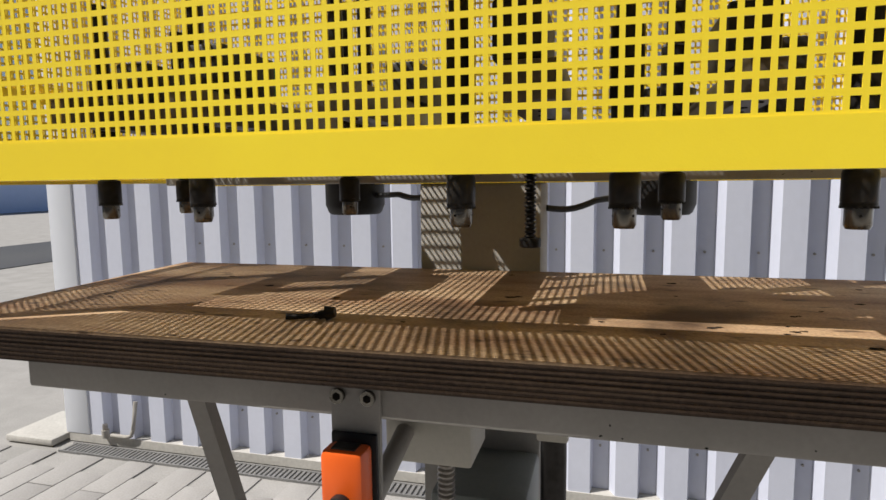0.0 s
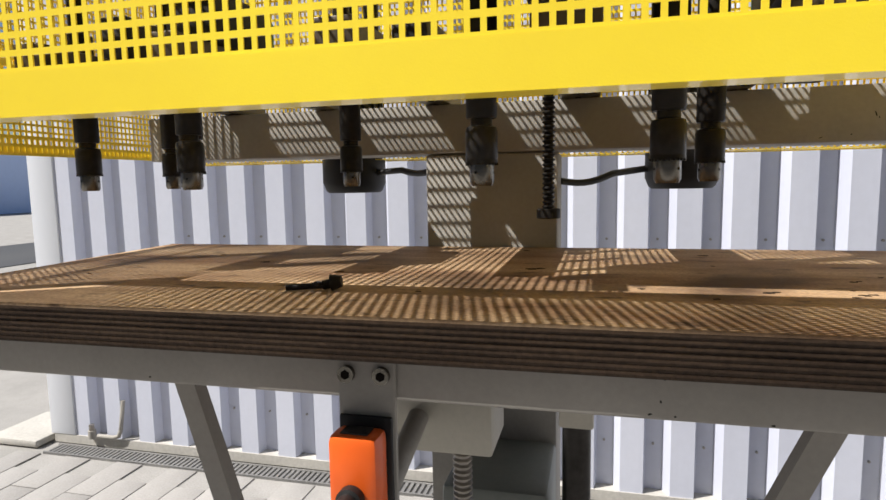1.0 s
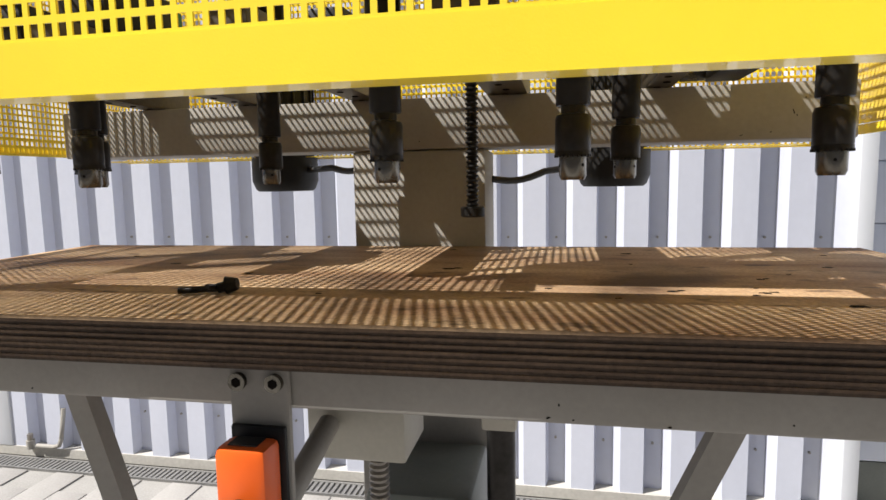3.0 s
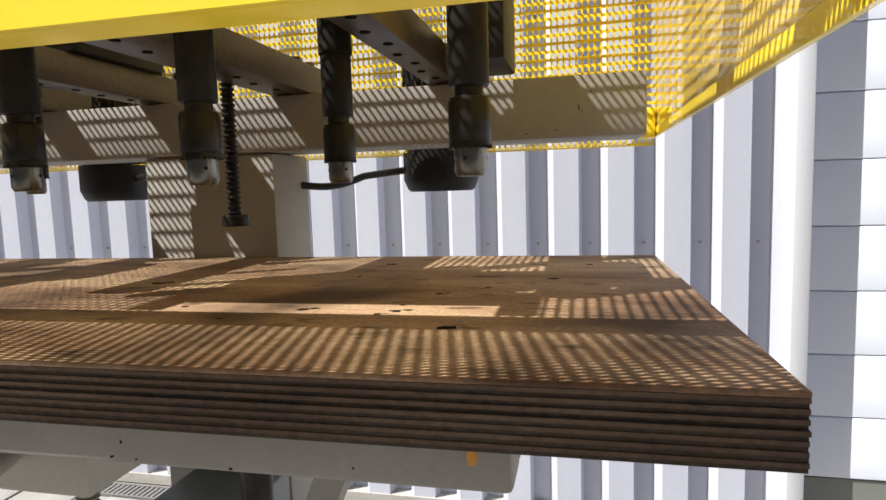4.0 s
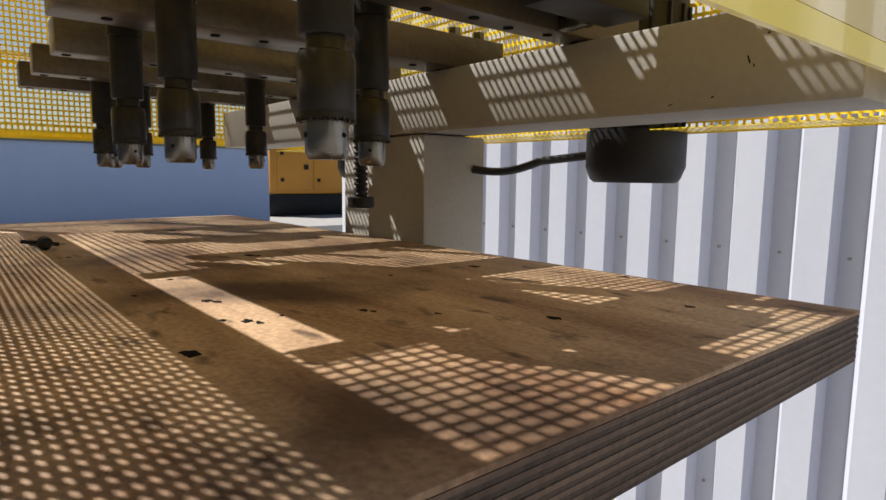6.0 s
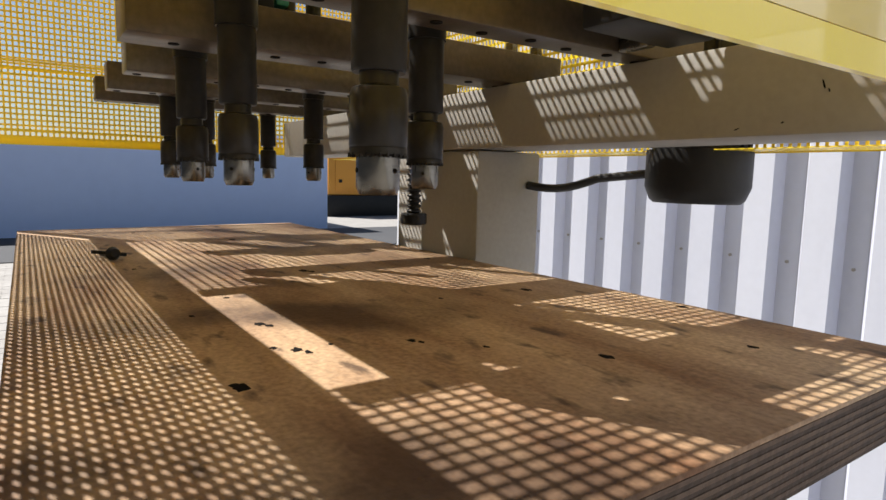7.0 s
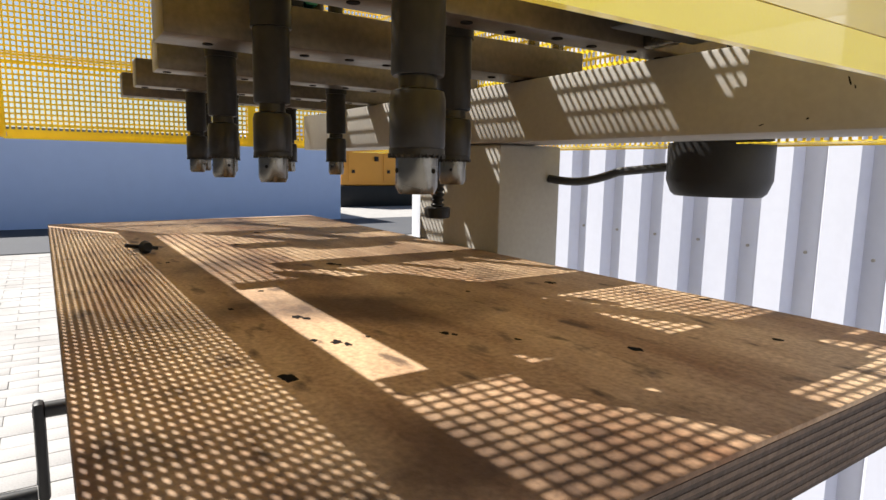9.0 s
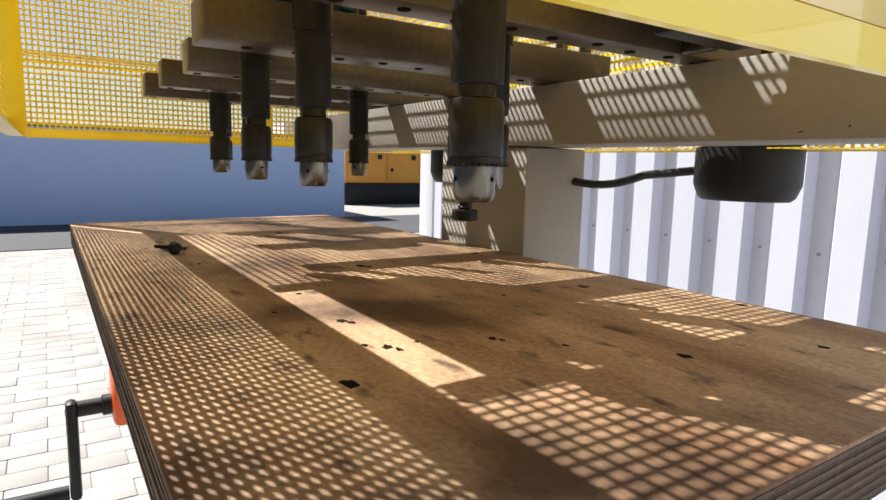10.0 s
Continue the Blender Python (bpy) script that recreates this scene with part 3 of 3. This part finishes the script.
tpart("gearbox", make_box(0.034, 0.114, -0.230, -0.165, 0.880, 0.9583, 0.003), CREAM, "grey lifting gearbox")
tpart("lifting_screw", threaded_at(0.083, -0.20, 0.0085, 0.601, 0.878, 0.0052), STEEL_ROD, "threaded steel lifting screw")
tpart("drive_shaft", rod(bmesh.new(), (0.055, -0.3245, 0.888), (0.055, -0.2355, 0.912), 0.0085), GREY_PAINT, "bright drive shaft")
tpart("guide_block", make_box(0.160, 0.192, -0.135, -0.095, 0.870, 0.9583, 0.003), CREAM)

# indicator and crank
ind = thing("position_indicator", (0.0490, -0.3310, 0.9240), "orange position indicator with a black hand crank", "indicator")
part("housing", make_box(-0.0165, 0.0165, -0.027, -0.0045, -0.032, 0.022, 0.005), ORANGE, ind, "orange plastic housing")
part("back_plate", make_box(-0.0175, 0.0185, -0.004, 0.0, -0.034, 0.027, 0.0015), BLACK_PLASTIC, ind, "black plastic back plate")
part("display_window", make_box(-0.009, 0.009, -0.022, -0.010, 0.0221, 0.0229), GUN_STEEL, ind, "dark counter window")
part("shaft_hub", lathe([(0.0085, 0.0), (0.0085, 0.006), (0.0065, 0.007), (0.0065, 0.024)], 24), BLACK_PLASTIC, ind, "black hub").matrix_local = pose(0, -0.0275, -0.016, 90)
part("crank_arm", make_box(-0.0075, 0.0075, -0.060, -0.0515, -0.092, -0.008, 0.0035), BLACK_PLASTIC, ind, "black crank arm")
part("square_hole", make_box(-0.003, 0.003, -0.0604, -0.0601, -0.020, -0.013), SHEET_TRIM, ind, "pale square socket in the crank arm")
part("crank_grip", rod(bmesh.new(), (0, -0.112, -0.087), (0, -0.0605, -0.086), 0.0078, 20, 0.0062), BLACK_PLASTIC, ind, "black tapered crank grip")

# chuck key on the table
key = thing("chuck_key", (0.006, -0.302, T), "black steel chuck key lying on the table", "chuck key")
key.scale = (0.72, 0.72, 0.72)
part("shank", rod(bmesh.new(), (-0.034, -0.004, 0.004), (0.004, 0.003, 0.006), 0.0032, 14), BLACK_STEEL, key)
part("collar", rod(bmesh.new(), (0.002, 0.003, 0.006), (0.010, 0.004, 0.008), 0.0048, 14), BLACK_STEEL, key)
part("toothed_head", rod(bmesh.new(), (0.010, 0.004, 0.0085), (0.020, 0.006, 0.010), 0.0085, 12, 0.0055), BLACK_STEEL, key, "toothed key head")
part("cross_bar", rod(bmesh.new(), (-0.006, 0.020, 0.0045), (0.004, -0.018, 0.011), 0.0024, 10), BLACK_STEEL, key)

# drill marks, nail heads and paint spots on the board
rng = random.Random(11)
MARKS = [(0.391, -0.298, 0.0055), (0.300, -0.262, 0.0045), (0.306, -0.258, 0.003), (0.355, -0.262, 0.0038), (0.361, -0.259, 0.003), (0.347, -0.270, 0.0026), (0.265, -0.288, 0.0026),
         (0.223, -0.258, 0.0028), (0.367, -0.209, 0.003), (0.372, -0.206, 0.0022), (0.435, -0.146, 0.0045), (0.291, -0.066, 0.005), (0.140, -0.174, 0.0055), (0.147, -0.170, 0.004),
         (0.384, -0.016, 0.0045), (0.120, -0.040, 0.004), (0.074, -0.291, 0.0028), (0.394, -0.184, 0.0022), (0.288, -0.138, 0.0022), (0.354, -0.245, 0.0018),
         (-0.02, -0.21, 0.004), (-0.12, -0.16, 0.005), (-0.20, -0.11, 0.004), (-0.24, -0.25, 0.003), (0.46, -0.07, 0.003)]
for x, y, r in MARKS:
    bm = bmesh.new()
    ring = []
    for k in range(14):
        a = 2 * math.pi * k / 14
        q = r * (0.72 + rng.uniform(-0.28, 0.22))
        ring.append((x + 1.25 * q * math.cos(a), y + 0.85 * q * math.sin(a)))
    lo = [bm.verts.new((p[0], p[1], T + 0.00005)) for p in ring]
    hi = [bm.verts.new((p[0], p[1], T + 0.00025)) for p in ring]
    bm.faces.new(hi)
    bm.faces.new(lo[::-1])
    for k in range(14):
        bm.faces.new((lo[k], lo[(k + 1) % 14], hi[(k + 1) % 14], hi[k]))
    tpart("drill_mark", bm, DARK, parent=board)
for y, z in ((-0.325, 1.007), (-0.283, 1.010), (-0.30, 1.012)):
    tpart("nail_head", rod(bmesh.new(), (0.5165, y, z), (0.5212, y, z), 0.0017, 12), GUN_STEEL, "dull steel nail head", board)
tpart("paint_spot", lathe([(0.0020, 0.0), (0.0016, 0.0004)], 9, (0, 0, 0)), ORANGE_GEN, "ochre paint smear").matrix_local = Matrix.Translation(Vector((0.4065, -0.3251, 0.975)) - table_at) @ pose(0, 0, 0, 90) @ Matrix.Diagonal((1.3, 2.2, 1, 1)) @ Matrix.Translation(table_at)

# chipped paint on the crossbeam and on the table's front rail
rng = random.Random(21)


def paint_chip(x, y, z, w, h, lean):
    """A small ragged fleck of bare dark steel, standing on a face that looks to -y."""
    bm = bmesh.new()
    ring = []
    for k in range(9):
        a = 2 * math.pi * k / 9
        q = rng.uniform(0.6, 1.1)
        u, v = 0.5 * w * q * math.cos(a), 0.5 * h * q * math.sin(a)
        ring.append((x + u * math.cos(lean) - v * math.sin(lean), z + u * math.sin(lean) + v * math.cos(lean)))
    front = [bm.verts.new((p, y - 0.00025, q)) for p, q in ring]
    back = [bm.verts.new((p, y - 0.00005, q)) for p, q in ring]
    bm.faces.new(front)
    bm.faces.new(back[::-1])
    for k in range(9):
        bm.faces.new((front[k], front[(k + 1) % 9], back[(k + 1) % 9], back[k]))
    return bm


for x, z, w, h in ((0.452, 1.158, 0.0012, 0.0060), (0.455, 1.1545, 0.0010, 0.0030), (0.462, 1.171, 0.0016, 0.0014), (0.432, 1.139, 0.0022, 0.0012), (0.298, 1.152, 0.0010, 0.0012),
                   (0.078, 1.140, 0.0014, 0.0012), (-0.140, 1.150, 0.0016, 0.0010), (0.405, 1.1365, 0.0040, 0.0008)):
    mpart("paint_chip", paint_chip(x, -0.006, z, w, h, 0.35), DARK)
for x, z, w, h in ((0.232, 0.9840, 0.0012, 0.0022), (0.230, 0.9705, 0.0010, 0.0020), (0.224, 0.9625, 0.0030, 0.0012), (0.238, 0.9620, 0.0018, 0.0010), (0.290, 0.9610, 0.0028, 0.0010),
                   (0.352, 0.9660, 0.0010, 0.0014), (-0.120, 0.9630, 0.0020, 0.0012), (0.118, 0.9910, 0.0012, 0.0010)):
    tpart("paint_chip", paint_chip(x, -0.325, z, w, h, 0.2), DARK)

# drain and kerb
drain = thing("drain_channel", (-0.36, 0.905, G), "slotted dark drain grate along the wall foot", "drain", kind="structure")
for k in range(2):
    part("edge_rail", make_box(-1.55, 1.60, -0.045 + 0.078 * k, -0.038 + 0.078 * k, -0.012, 0.004), GRATE, drain)
rows = []
for k in range(150):
    x = -1.54 + k * 0.0208
    rows.append((x, x + 0.0115, -0.0375, 0.0325, -0.008, 0.003))
me = strips(rows)
me.name = "grate_bars"
me.materials.append(GRATE)
gb = new("grate_bars", me)
gb.parent = drain
gb["kind"] = "stuff"
drain.scale = (0.8, 0.8, 1.0)
# near-black bed: the shade between the grate bars, put into its colour
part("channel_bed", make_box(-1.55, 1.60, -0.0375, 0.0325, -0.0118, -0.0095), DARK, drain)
solid("kerb", make_box(-1.86, -1.65, 0.89, 1.13, G, G + 0.025, 0.006), CONCRETE, "pale concrete kerb block at the wall corner", "kerb", "structure")
# corner pipe at the wall foot
pipe = thing("corner_pipe", (-1.445, 0.945, G + 0.03), "short bent steel pipe with a cap at the wall foot", "pipe")
pipe.scale = (0.8, 0.8, 0.8)
part("stub", rod(bmesh.new(), (-0.03, 0.0, 0.0), (-0.03, 0.0, 0.035), 0.016), GREY_PAINT, pipe)
part("cap", rod(bmesh.new(), (-0.03, 0.0, 0.0355), (-0.03, 0.0, 0.06), 0.011), STEEL_ROD, pipe)
part("elbow", tube([(0.0, 0.0, 0.012), (0.08, 0.0, 0.012), (0.105, 0.0, 0.02), (0.118, 0.0, 0.05), (0.122, 0.01, 0.12), (0.122, 0.02, 0.17)], 0.009), GREY_PAINT, pipe)

# pavers
PX, PY, GAP = 0.100, 0.200, 0.0030
rng = random.Random(3)
near, rest = [], []
for i in range(-62, 40):
    for j in range(-40, 5):
        x = i * PX
        y = j * PY - 0.032 + (PY / 2 if i % 2 else 0)
        if y + PY > 0.875:
            continue
        row = (x, x + PX - GAP, y, y + PY - GAP, -0.004, rng.uniform(-0.0012, 0.0012))
        if -2.9 < x < -0.4 and -0.8 < y < 1.0 and len(near) < 300:
            near.append(row)
        else:
            rest.append(row)
pave = thing("pavement", (0, 0, G), "light grey concrete block paving, dusty and sunlit", "pavement", kind="structure")
me = strips(rest)
me.name = "far_pavers"
me.materials.append(PAVER)
ob = new("far_pavers", me)
ob.parent = pave
ob["kind"] = "stuff"
bm = make_box(0, PX - GAP, 0, PY - GAP, -0.004, 0.0, 0.0015)
paver_mesh = mesh_of("paver", bm, PAVER, 35)
for x0, x1, y0, y1, z0, z1 in near:
    ob = new("paver", paver_mesh)
    ob.location = (x0, y0, z1)
    ob.parent = pave
